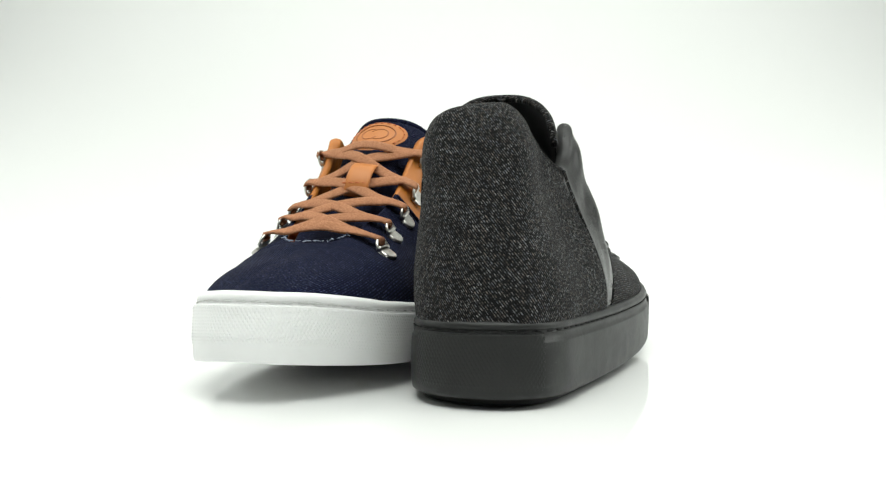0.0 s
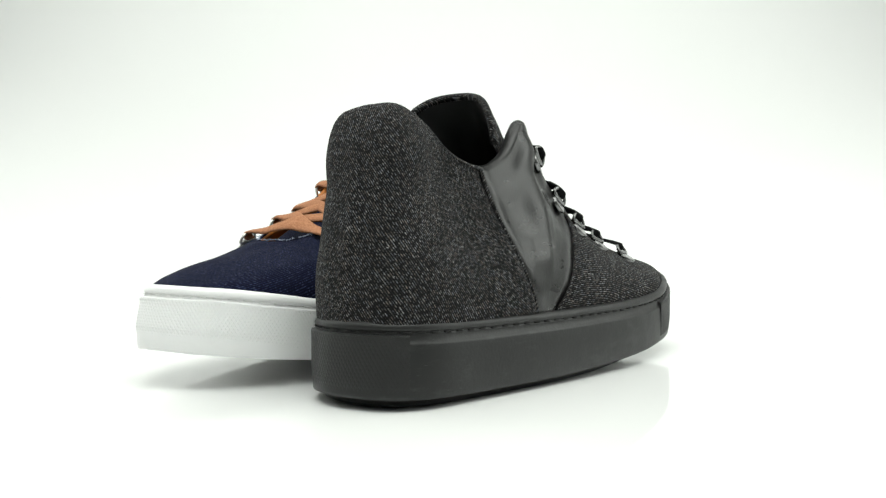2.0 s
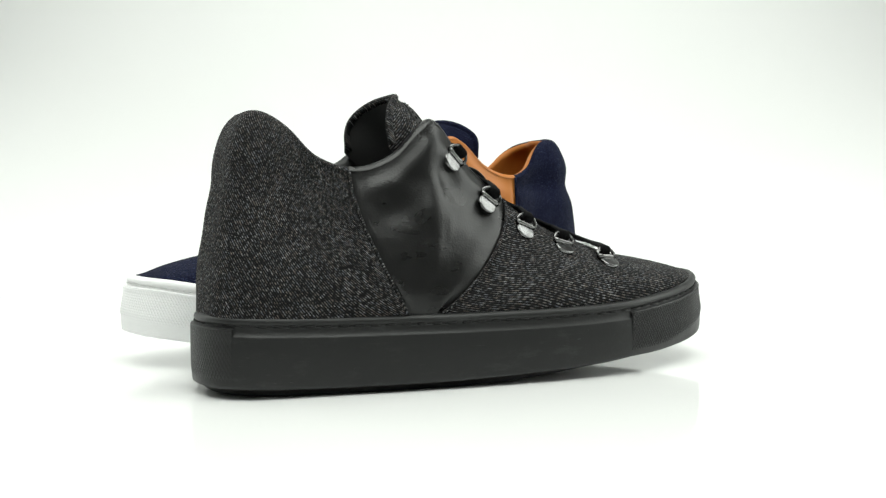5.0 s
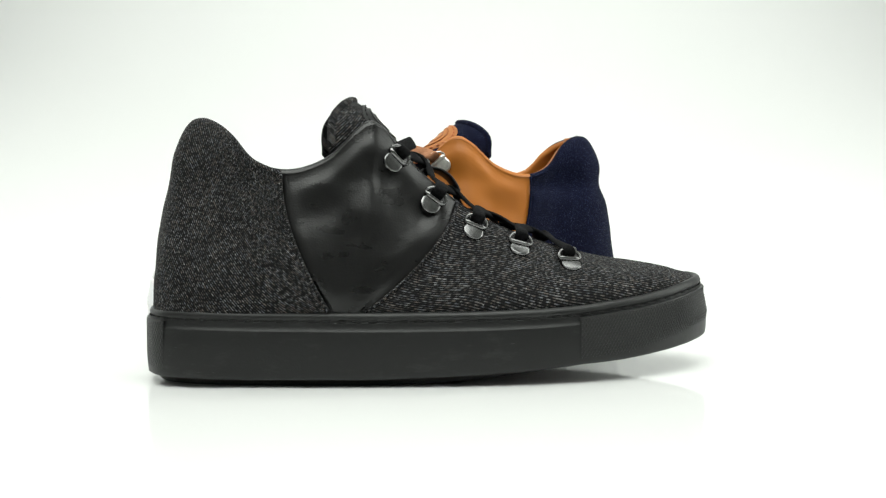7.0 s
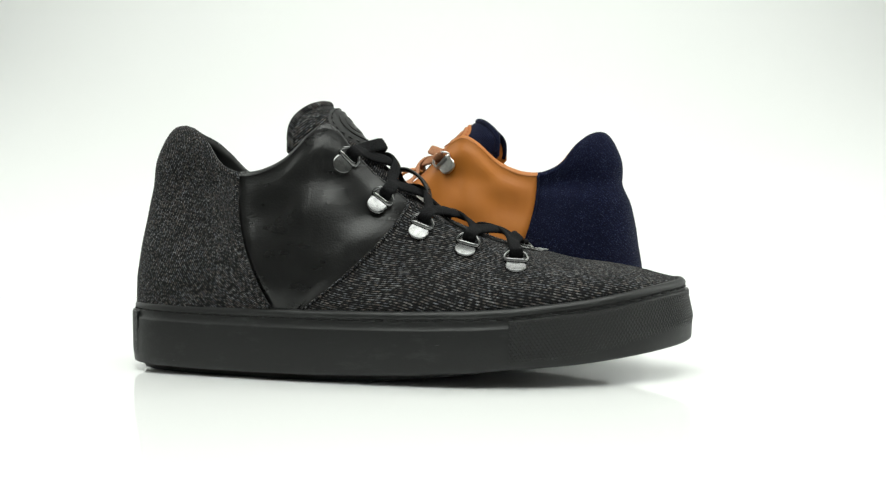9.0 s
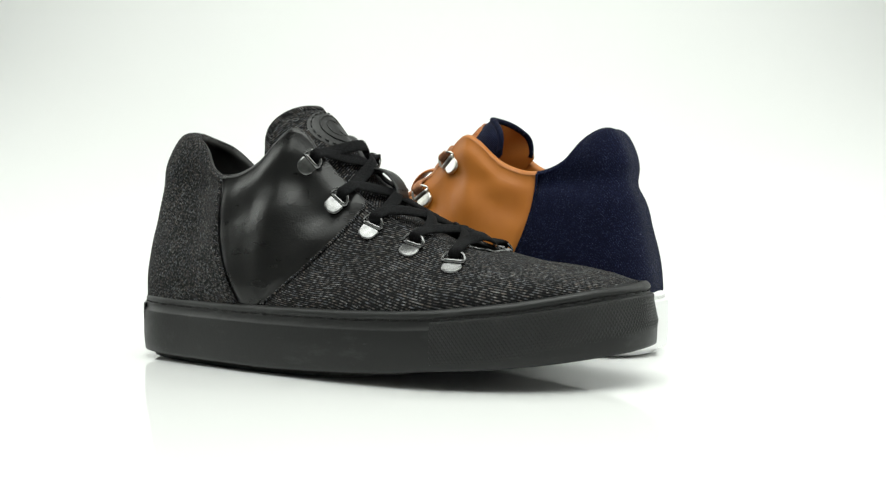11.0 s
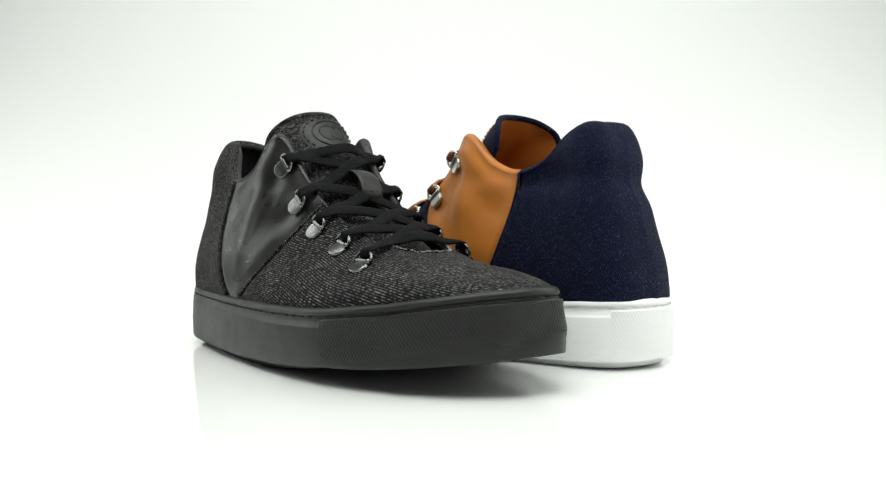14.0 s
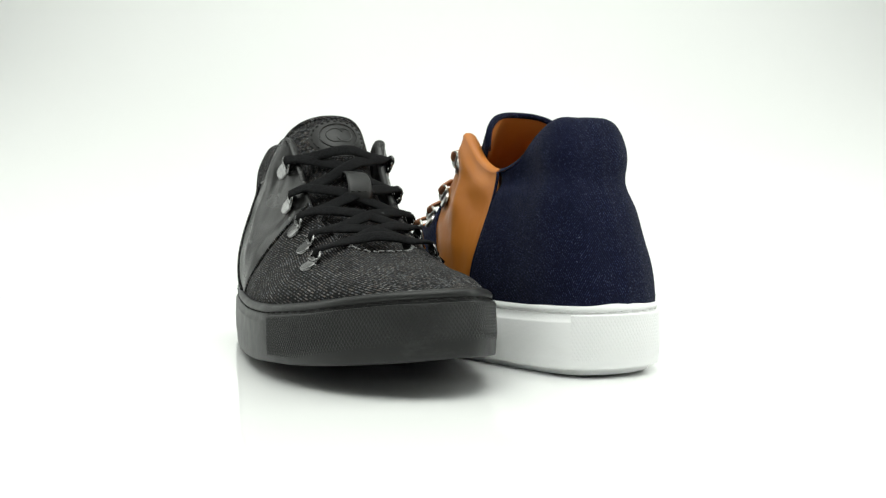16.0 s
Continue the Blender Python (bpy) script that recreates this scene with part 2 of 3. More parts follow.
BASE_Z = [(0, 2.0), (25, 1.4), (50, 0.7), (110, 0.7), (135, 1.6), (160, 2.6), (188, 4.2), (208, 6.2), (230, 7.3), (245, 8.5), (260, 10.0), (277, 12.0), (292, 14.0), (300, 15.6)]
CENTRE = [(0, 7), (24, 9.5), (50, 9.5), (75, 9.8), (112, 9.2), (150, 7.2), (170, 6), (210, 3.5), (240, 3), (270, 6), (300, 8)]


def closed_outline(steps=10):
    k = OUTLINE[-1:] + OUTLINE + OUTLINE[:2]
    pts = []
    k = np.array(k, float)
    for i in range(1, len(k) - 2):
        for j in range(steps):
            t = j / steps
            p0, p1, p2, p3 = k[i - 1:i + 3]
            pts.append(0.5 * (2 * p1 + (p2 - p0) * t + (2 * p0 - 5 * p1 + 4 * p2 - p3) * t * t + (3 * p1 - p0 - 3 * p2 + p3) * t ** 3))
    pts = np.array(pts)
    d = np.roll(pts, -1, 0) - np.roll(pts, 1, 0)
    nrm = np.stack([-d[:, 1], d[:, 0]], 1)
    nrm /= np.linalg.norm(nrm, axis=1)[:, None]
    if ((pts - pts.mean(0)) * nrm).sum() < 0:
        nrm = -nrm
    return pts, nrm


RING, RING_N = closed_outline()
HALF = 13 * 10    # index of the toe tip


def rim_point(x, side, inset):
    """The outline at x on one side (-1: lateral), moved inwards; with its outward direction."""
    idx = range(0, HALF + 1) if side < 0 else [0] + list(range(len(RING) - 1, HALF - 1, -1))
    xs = [RING[i][0] for i in idx]
    j = min(range(len(xs)), key=lambda q: abs(xs[q] - x))
    idx = list(idx)
    a = idx[j]
    b = idx[min(j + 1, len(idx) - 1)] if xs[j] <= x else idx[max(j - 1, 0)]
    f = 0 if a == b or RING[a][0] == RING[b][0] else min(1, max(0, (x - RING[a][0]) / (RING[b][0] - RING[a][0])))
    p = RING[a] * (1 - f) + RING[b] * f
    n = RING_N[a] * (1 - f) + RING_N[b] * f
    return p - n * inset, n / np.linalg.norm(n)


# ribs of the upper: foot at x, then top x, half-width, height; swell low and high (mm), height share of the low handle, slope of the high one, drop
RIBS = [(0, 28.5, 0, 127.5, 0.5, 14.5, 0.5, 0.0, 1.5), (4, 29.5, 12, 127.5, 0.8, 14.0, 0.5, 0.0, 1.5), (14, 36, 20, 124.5, 1.5, 11, 0.48, 0.1, 4), (32, 43, 25.5, 117.5, 2.0, 6, 0.4, 0.2, 16),
        (52, 51, 30, 106.5, 2.5, 4, 0.36, 0.2, 18), (72, 59, 32.5, 101.5, 2.5, 4, 0.33, 0.1, 20), (89, 67, 33.5, 99.5, 3.0, 4, 0.33, 0.0, 22),
        (91, 78, 34, 100.5, 3.0, 3, 0.33, 0.0, 22), (93, 91, 34.5, 106.5, 3.0, 2.5, 0.33, 0.0, 24), (95, 103, 34, 118, 3.0, 2.5, 0.33, 0.0, 26),
        (96.5, 111.5, 32.5, 123.5, 3.0, 3, 0.33, 0.0, 26), (98, 119, 29.5, 120, 3.0, 4, 0.33, 0.0, 24), (99, 126, 27.5, 111.5, 3.0, 5.5, 0.33, 0.0, 20),
        (100, 137.5, 26, 99.5, 3.0, 7, 0.35, 0.0, 15), (101.5, 155, 25.5, 85.5, 3.0, 8, 0.36, 0.0, 10), (124, 169, 24.5, 77, 3.0, 9, 0.4, 0.0, 7), (152, 188, 22, 69, 2.5, 12, 0.45, 0.0, 5),
        (180, 207, 18, 63, 2.0, 14, 0.5, 0.0, 3), (203, 219, 11, 60, 2.0, 18, 0.55, 0.0, 1), (222, 224, 0, 59.5, 2.0, 22, 0.6, 0.0, 0),
        (246, 240, 0, 55.8, 1.5, 20, 0.65, 0.0, 0), (266, 258, 0, 53.2, 1.5, 16, 0.65, 0.0, 0), (282, 274, 0, 50.2, 1.0, 11, 0.65, 0.0, 0), (290, 284, 0, 47.6, 0.5, 6, 0.6, 0.0, 0), (293, 291, 0, 46, 0, 2, 0.5, 0.0, 0)]
PER, ROWS = 8, 29
SEAM_A, SEAM_B = 6 * PER, 14 * PER


def ribs_of(side):
    """The upper's side as columns of ROWS points from sole to edge."""
    keys = []
    for xb, xt, w, zt, s1, s2, h1, slope, drop in RIBS:
        foot, out = rim_point(xb, side, interp(xb, [(0, 2.5), (40, 3), (90, 4.5), (300, 5.5)]) + (interp(xb, [(150, 0), (200, 2), (262, 2), (285, 0)]) if side > 0 else 0))
        if xb == 0:
            foot, out = np.array((3.4, 6.0)), np.array((-1.0, 0.0))
        zb = interp(foot[0], WELT_Z) - 2.0
        if side > 0:
            zt -= interp(xb, [(0, 0), (4, 2.5), (14, 4), (32, 5), (52, 3.5), (72, 1), (89, 0)])
        if side < 0:
            w -= interp(xb, [(2, 0), (14, 4.5), (32, 5), (52, 3.5), (72, 2), (89, 0)])
        if side < 0:
            w += interp(xt, [(50, 0), (67, 0.4), (91, 0.8), (111, 1.6), (126, 1.8), (155, 1.8), (190, 0)])
            s1, s2 = s1 + interp(xb, [(50, 0), (85, 3), (124, 2.5), (160, 0)]), s2 + interp(xb, [(60, 0), (85, 1.5), (101, 1.5), (124, 0)])
        top = np.array((xt, interp(xt, CENTRE) + side * w, zt))
        p0 = np.array((*foot, zb))
        p1 = p0 + np.array((*(out * s1), (zt - zb) * h1))
        if w == 0 and xb > 200:
            dirn = np.array((0.0, side, 0.0))
        else:
            dirn = np.array((*out, 0.0))
        p2 = top + dirn * s2 - np.array((0, 0, drop))
        p1[0] += (xt - xb) * 0.58 if 70 < xb < 130 else (xt - xb) * 0.2
        keys.append(np.concatenate([p0, p1, p2, top]))
    cols = crom(keys, PER)
    out = []
    for c in cols:
        p0, p1, p2, p3 = c[:3], c[3:6], c[6:9], c[9:]
        out.append([(1 - t) ** 3 * p0 + 3 * t * (1 - t) ** 2 * p1 + 3 * t * t * (1 - t) * p2 + t ** 3 * p3 for t in np.linspace(0, 1, ROWS)])
    return np.array(out)


SIDES = {s: ribs_of(s) for s in (-1, 1)}


def normals_of(g, side):
    du, dv = np.gradient(g, axis=0), np.gradient(g, axis=1)
    n = np.cross(du, dv) * (1 if side < 0 else -1)
    return n / (np.linalg.norm(n, axis=2)[..., None] + 1e-9)


NORMALS = {s: normals_of(SIDES[s], s) for s in (-1, 1)}
if NORMALS[-1][60, 12][1] > 0:
    NORMALS = {s: -NORMALS[s] for s in NORMALS}
FLIP = {}
for _s in (-1, 1):
    _g = SIDES[_s]
    _f = np.cross(_g[61, 12] - _g[60, 12], _g[60, 13] - _g[60, 12])
    FLIP[_s] = (_f @ NORMALS[_s][60, 12]) < 0


def panel(g, nrm, a, b, swell, edge, seed, fold=0.0, dent=0.0, taper=0.0):
    """A stretch of the upper from column a to b: padded in the middle, drawn in at its seams, a little uneven."""
    out = np.array(g[a:b + 1])
    n = nrm[a:b + 1]
    cols = b - a
    for i in range(cols + 1):
        for j in range(ROWS):
            p = out[i, j]
            width = max(np.linalg.norm(out[-1, j] - out[0, j]), 1.0)
            d = min(i, cols - i) / cols * width if edge else 99.0
            if edge == "last":
                d = (cols - i) / cols * width
            if edge == "first":
                d = i / cols * width
            r = min(1.0, d / (2.2 if edge == "last" else 6.0))
            lift = swell * r * (2 - r) - 0.9 * (1 - r) ** 2
            lift += 0.5 * noise.noise(Vector(p) * 0.045 + Vector((seed, 0, 0))) + fold * 0.45 * noise.noise(Vector((p[0] * 0.05 + p[2] * 0.04, p[1] * 0.02, p[2] * 0.07 - p[0] * 0.03 + seed)))
            if fold > 0.75:
                lift += 0.3 * noise.noise(Vector((p[0] * 0.10 - p[2] * 0.05, p[1] * 0.05, p[2] * 0.13 + seed))) + 0.1 * noise.noise(Vector(p) * 0.22)
                lift += (1.2 * math.exp(-((j - 24) / 2.2) ** 2) - 0.7 * math.exp(-((j - 18.5) / 3.0) ** 2)) * min(1.0, i / 10, (cols - i) / 16)
                lift -= sum(1.7 * math.exp(-((p[0] - q[0][0]) ** 2 + (p[2] - q[0][1]) ** 2) / 60) for q in RINGS[:2])
            lift -= dent * math.exp(-((p[2] - 95 + 0.1 * p[1]) / 8) ** 2) * (0.8 + 0.35 * noise.noise(Vector(p) * 0.018 + Vector((2.0, 0, 0))))
            lift -= taper * (min(1.0, i / 18) * min(1.0, 0.25 + (cols - i) / 24) if a == 0 else 1.0) * math.exp(-((p[2] - 82) / 22) ** 2)
            out[i, j] = p + n[i, j] * lift * min(1.0, (j + 1) / 4) * min(1.0, 0.2 + (ROWS - 1 - j) / 4)
    return out


def sheet(grids, turn):
    """Vertices, faces and UVs (turned by degrees) of one or two neighbouring grids."""
    verts, faces, uvs = [], [], []
    for g, flip, sgn in grids:
        base = len(verts)
        c, r = g.shape[:2]
        mid = r // 2
        run = np.concatenate([[0], np.cumsum(np.linalg.norm(np.diff(g[:, mid], axis=0), axis=1))])
        ca, sa = math.cos(radians(turn)), math.sin(radians(turn))
        for i in range(c):
            up = np.concatenate([[0], np.cumsum(np.linalg.norm(np.diff(g[i], axis=0), axis=1))])
            for j in range(r):
                verts.append(g[i, j])
                x, y = run[i], up[j] + 0.3 * g[i, 0][2]
                x *= 1 if sgn < 0 else -1
                uvs.append((ca * x + sa * y, -sa * x + ca * y))
        for i in range(c - 1):
            for j in range(r - 1):
                f = (base + i * r + j, base + (i + 1) * r + j, base + (i + 1) * r + j + 1, base + i * r + j + 1)
                faces.append(tuple(reversed(f)) if flip else f)
    return verts, faces, uvs


# tongue: centre line (x, z), half-width, wrap
TONGUE = [(219, 54, 12, 1.5), (200, 61.5, 17, 2), (180, 70.5, 20, 3.5), (163, 81.5, 22, 9), (148, 95, 24, 24), (136, 108, 27, 35), (125, 121, 29, 38), (115, 132.5, 29.5, 37), (107.5, 140.5, 28, 36)]
TONGUE_FINE = crom(TONGUE, 8)


def tongue_at(along, y, lift=0.0):
    """A point of the tongue's front at along (0 throat, 1 top) and y from its middle; with its normal."""
    def raw(a, yy):
        f = min(max(a, 0), 1) * (len(TONGUE_FINE) - 1)
        i = min(int(f), len(TONGUE_FINE) - 2)
        x, z, w, d = TONGUE_FINE[i] * (1 - f + i) + TONGUE_FINE[i + 1] * (f - i)
        s = max(-1, min(1, yy / w))
        nx, nz = 0.95, 0.5
        k = d * (1 - math.sqrt(max(0.0, 1 - 0.96 * s * s))) * 1.15
        return np.array((x - nx * k, interp(x, CENTRE) + yy, z - nz * k * 0.55))
    p = raw(along, y)
    n = np.cross(raw(along + 0.01, y) - raw(along - 0.01, y), raw(along, y + 0.3) - raw(along, y - 0.3))
    n /= np.linalg.norm(n)
    if n[0] + n[2] < 0:
        n = -n
    return p + n * lift, n


def build_sole(shoe, mats):
    n = len(RING)

    def ring(inset, zfun):
        grow = [1 + 1.3 * interp(RING[i][0], [(235, 0), (280, 1)]) if inset > 0.6 else 1 for i in range(n)]
        lean = [2.0 * interp(RING[i][0], [(262, 0), (298, 1)]) * (zfun(150) > 20) for i in range(n)]
        return [(*(RING[i] - RING_N[i] * (inset * (grow[i] if zfun(150) < 6 else 1) + lean[i])), zfun(RING[i][0])) for i in range(n)]

    base = lambda x: interp(x, BASE_Z)
    top = lambda x: interp(x, WELT_Z)
    tread = lambda x: max(-2.9, base(x) - 3.6 * interp(x, [(140, 1.0), (215, 0.05)]))
    levels = [(14, tread), (7.5, tread), (6.0, lambda x: tread(x) + 0.6), (5.0, lambda x: base(x) - 0.1), (1.2, lambda x: base(x) + 0.1), (0.6, lambda x: base(x) + 0.5), (0.4, lambda x: base(x) + 1.7), (0.2, lambda x: base(x) + 5), (0.0, lambda x: base(x) * 0.5 + top(x) * 0.5 - 4),
              (0.5, lambda x: top(x) - 9.4), (0.7, lambda x: top(x) - 8.6), (1.5, lambda x: top(x) - 8.2), (1.6, lambda x: top(x) - 4.9)]
    verts = [p for ins, z in levels for p in ring(ins, z)]
    faces = grid_faces(len(levels), n, True)
    verts.append((120, -2, -2.9))
    faces += [(len(verts) - 1, (i + 1) % n, i) for i in range(n)]
    body = part("outsole", verts, faces, mats["rubber"], shoe, "")
    # the rolled lip above the wall
    levels = [(1.8, -5.0), (2.3, -4.5), (2.3, -3.9), (1.6, -3.5), (1.4, -2.4), (2.0, -1.1), (3.1, -0.2), (4.3, 0.05), (5.2, -0.8), (6.2, -2.6)]
    verts = [p for ins, dz in levels for p in ring(ins, lambda x: top(x) + dz)]
    part("welt", verts, grid_faces(len(levels), n, True), mats["rubber"], shoe)
    # stitches in the groove under the lip
    lens = np.concatenate([[0], np.cumsum(np.linalg.norm(np.roll(RING, -1, 0) - RING, axis=1))])
    total, verts, faces = lens[-1], [], []

    def on_ring(s, inset):
        s %= total
        i = int(np.searchsorted(lens, s, side="right") - 1) % n
        f = (s - lens[i]) / (lens[i + 1] - lens[i])
        a, b = RING[i], RING[(i + 1) % n]
        nn = RING_N[i] * (1 - f) + RING_N[(i + 1) % n] * f
        return a * (1 - f) + b * f - nn * inset
    s = 0.0
    while s < total - 6:
        a = [(*on_ring(s + q, ins), 0) for q, ins in ((0, 2.5), (0.7, 1.65), (2.3, 1.35), (3.9, 1.65), (4.6, 2.5))]
        lean = 2.0 * interp(a[2][0], [(262, 0), (298, 1)])
        mid = np.array(a[2][:2]) - on_ring(s + 2.3, 1.35 + lean)
        a = [(p[0] - mid[0], p[1] - mid[1], top(p[0]) - 4.15) for p in a]
        v, f = tube(a, 0.27, 6)
        faces += [tuple(q + len(verts) for q in g) for g in f]
        verts += v
        s += 7.2 + 0.35 * math.sin(s * 1.7)
    part("welt_stitching", verts, faces, mats["thread"], shoe, "", kind="stuff")
    # knurled caps at toe and heel
    toe_out, toe_in = min(range(HALF), key=lambda i: abs(RING[i][0] - 208) + (1e3 if RING[i][0] < 100 else 0)), min(range(HALF, n), key=lambda i: abs(RING[i][0] - 204))
    heel_out, heel_in = min(range(HALF), key=lambda i: abs(RING[i][0] - 11)), min(range(HALF, n), key=lambda i: abs(RING[i][0] - 14))
    for name, i0, i1 in (("toe_cap", toe_out, toe_in), ("heel_cap", heel_in, heel_out + n)):
        s0, s1 = lens[i0], lens[i1 % n] + (total if i1 >= n else 0)
        cols = int((s1 - s0) / 1.9)
        rows = 14
        verts, faces, uvs = [], [], []

        def wall(s, v, proud):
            x = on_ring(s, 0.0)[0]
            slope = 2.0 * interp(x, [(262, 0), (298, 1)]) * interp(v, [(0.35, 0), (0.85, 1)])
            slope += interp(v, [(0, 1), (0.12, 0.35), (0.3, 0)]) * (0.5 + 0.9 * interp(x, [(235, 0), (280, 1)]))
            p = on_ring(s, slope - 0.05 - proud)
            lo, hi = base(p[0]) + interp(p[0], [(235, 3.0), (280, 5.0)]), top(p[0]) - 5.9
            return (p[0], p[1], lo + (hi - lo) * v)
        # backing shell with its own edge
        m = cols
        lev = [(-0.03, -1.6), (-0.02, -0.2), (0.0, 0.0), (1.0, 0.0), (1.02, -0.2), (1.03, -1.6)]
        for v, pr in lev:
            for c in range(m + 1):
                verts.append(wall(s0 + (s1 - s0) * c / m, v, pr - (0.6 if c in (0, m) else 0)))
        faces += grid_faces(len(lev), m + 1)
        for r in range(rows):
            for c in range(cols):
                cs = (c + (0.5 if r % 2 else 0.0) + 0.25) / cols
                cv = (r + 0.5) / rows
                if cs > 0.998:
                    continue
                b0 = len(verts)
                hs, hv = 0.5 / cols * 0.98, 0.96 / rows
                for ds, dv in ((-hs, 0), (0, -hv), (hs, 0), (0, hv)):
                    verts.append(wall(s0 + (s1 - s0) * min(1, max(0, cs + ds)), min(0.985, max(0.015, cv + dv)), 0.03))
                for ds, dv in ((-hs * .35, 0), (0, -hv * .35), (hs * .35, 0), (0, hv * .35)):
                    verts.append(wall(s0 + (s1 - s0) * (cs + ds), cv + dv, 0.27 if name == "toe_cap" else 0.13))
                faces += [(b0 + 4, b0 + 5, b0 + 6, b0 + 7)] + [(b0 + k, b0 + (k + 1) % 4, b0 + 4 + (k + 1) % 4, b0 + 4 + k) for k in range(4)]
        part(name, verts, faces, mats["knurl"], shoe, "rubber cap with a raised diamond grain", smooth=False)
    # insole
    verts = [(*(RING[i] - RING_N[i] * 9), 30.0 + 0.5 * (base(RING[i][0]))) for i in range(n)] + [(120, -2, 28)]
    part("insole", verts, [(i, (i + 1) % n, n) for i in range(n)], mats["lining"], shoe)


def build_upper(shoe, mats):
    last = len(SIDES[-1]) - 1
    heel = [(panel(SIDES[s], NORMALS[s], 0, SEAM_A, 1.5, "last", 1.0 + s, 0.7, 1.6 if MIRROR[0] > 0 else 5.0, (4.2 if s < 0 else 2.6) if MIRROR[0] > 0 else 1.3 + 1.2 * s), FLIP[s], s) for s in (-1, 1)]
    heel[1][0][0] = heel[0][0][0]
    part("heel_counter", *sheet(heel, -55)[:2], mats["denim"], shoe, "twill denim heel panel", uvs=[(a * 1.2, b * 1.2) for a, b in sheet(heel, -55)[2]], weld=True)
    vamp = [(panel(SIDES[s], NORMALS[s], SEAM_B, last, 0.3, "first", 4.0 + s), FLIP[s], s) for s in (-1, 1)]
    t = 19 * PER - SEAM_B
    for i in range(t, last - SEAM_B + 1):
        m = 0.5 * (vamp[0][0][i, -1] + vamp[1][0][i, -1])
        vamp[0][0][i, -1] = vamp[1][0][i, -1] = m
    part("vamp", *sheet(vamp, -21)[:2], mats["denim"], shoe, "twill denim toe panel", uvs=[(a * 0.88, b * 0.88) for a, b in sheet(vamp, -21)[2]], weld=True)
    # raw edge of the throat: short light threads
    rnd = random.Random(5)
    verts, faces = [], []
    edge = [SIDES[-1][i, -1] for i in range(17 * PER, 19 * PER)] + [SIDES[1][i, -1] for i in range(19 * PER, 17 * PER, -1)]
    for k in range(len(edge) - 1):
        for q in (0.0, 0.34, 0.67):
            if rnd.random() < 0.45:
                continue
            p = edge[k] * (1 - q) + edge[k + 1] * q
            d = np.array((rnd.uniform(0.2, 1.0), rnd.uniform(-1, 1), rnd.uniform(-0.1, 0.3)))
            a = p + np.array((0.2, 0, 0.7))
            v, f = tube([a, a + d * rnd.uniform(0.9, 1.8), a + d * rnd.uniform(1.9, 2.6) + np.array((0, 0, -0.4))], 0.2, 4)
            faces += [tuple(w + len(verts) for w in h) for h in f]
            verts += v
    part("throat_fray", verts, faces, mats["fray"], shoe, "", kind="stuff")
    for s in (-1, 1):
        g = panel(SIDES[s], NORMALS[s], SEAM_A, SEAM_B, 0.7, "both", 7.0 + s, 1.25)
        v, f, uv = sheet([(g, FLIP[s], s)], 0)
        part("quarter_panel", v, f, mats["leather"], shoe, "smooth leather side panel", uvs=uv)
    # light ticks of thread along the heel seam
    for s in (-1, 1) if mats is BLACK else ():
        g, nn = SIDES[s], NORMALS[s]
        verts, faces = [], []
        for k in range(2, 2 * ROWS - 3):
            j, q = divmod(k, 2)
            p = g[SEAM_A, j] * (1 - q / 2) + g[SEAM_A, j + 1] * q / 2 + nn[SEAM_A, j] * 0.75
            if rnd.random() < 0.3:
                continue
            d = np.array((-1.0, 0, rnd.uniform(0.5, 0.9)))
            v, f = tube([p, p + d * rnd.uniform(0.5, 0.9)], 0.17, 4)
            faces += [tuple(w + len(verts) for w in h) for h in f]
            verts += v
        part("seam_ticks", verts, faces, mats["fray"], shoe, "", kind="stuff")
    # lining with a rolled rim, from the heel along the collar to the throat
    stop = 18 * PER
    for s in (-1, 1):
        g, nn = SIDES[s], NORMALS[s]
        cols = []
        for i in range(stop + 1):
            thick = float(np.interp(i, [0, SEAM_A, 9 * PER, 11 * PER, 13 * PER, stop], [6.0, 7.0, 8.5, 7.0, 4.0, 2.2]))
            e, n = g[i, -1], nn[i, -1]
            if i == 0:
                n = np.array((-1.0, 0, 0.15))
            up = g[i, -1] - g[i, -3]
            up = up / np.linalg.norm(up)
            n = n - up * (n @ up)
            n /= np.linalg.norm(n)
            col = []
            peek = (3.2 * math.exp(-(i / 7) ** 2)) if MIRROR[0] < 0 else 0.0
            for k in range(9):
                a = math.pi * k / 8
                col.append(up * peek * (3 < k < 8) + e - n * (thick * 0.5 * (1 - math.cos(a)) - 0.4) + up * (thick * 0.45 * math.sin(a) - 0.3))
            for j in range(ROWS - 3, 5, -2):
                col.append(g[i, j] - nn[i, j] * thick)
            cols.append(col)
        c = np.array(cols)
        cut = 4 if MIRROR[0] > 0 else 3
        v, f, uv = sheet([(c[:, cut:], FLIP[s], s)], 0)
        part("collar_lining", v, f, mats["lining"], shoe, "smooth leather lining", uvs=uv)
        v, f, uv = sheet([(c[:SEAM_A + 1, :cut + 1], FLIP[s], s)], -55)
        part("collar_edge", v, f, mats["denim"], shoe, "rolled denim collar edge", uvs=uv)
        v, f, uv = sheet([(c[SEAM_A:SEAM_B + 1, :cut + 1], FLIP[s], s)], 0)
        part("eyestay_edge", v, f, mats["leather"], shoe, "rolled leather edge", uvs=uv)
        v, f, uv = sheet([(c[SEAM_B:, :cut + 1], FLIP[s], s)], -14)
        part("throat_edge", v, f, mats["denim"], shoe, "folded denim edge", uvs=uv)
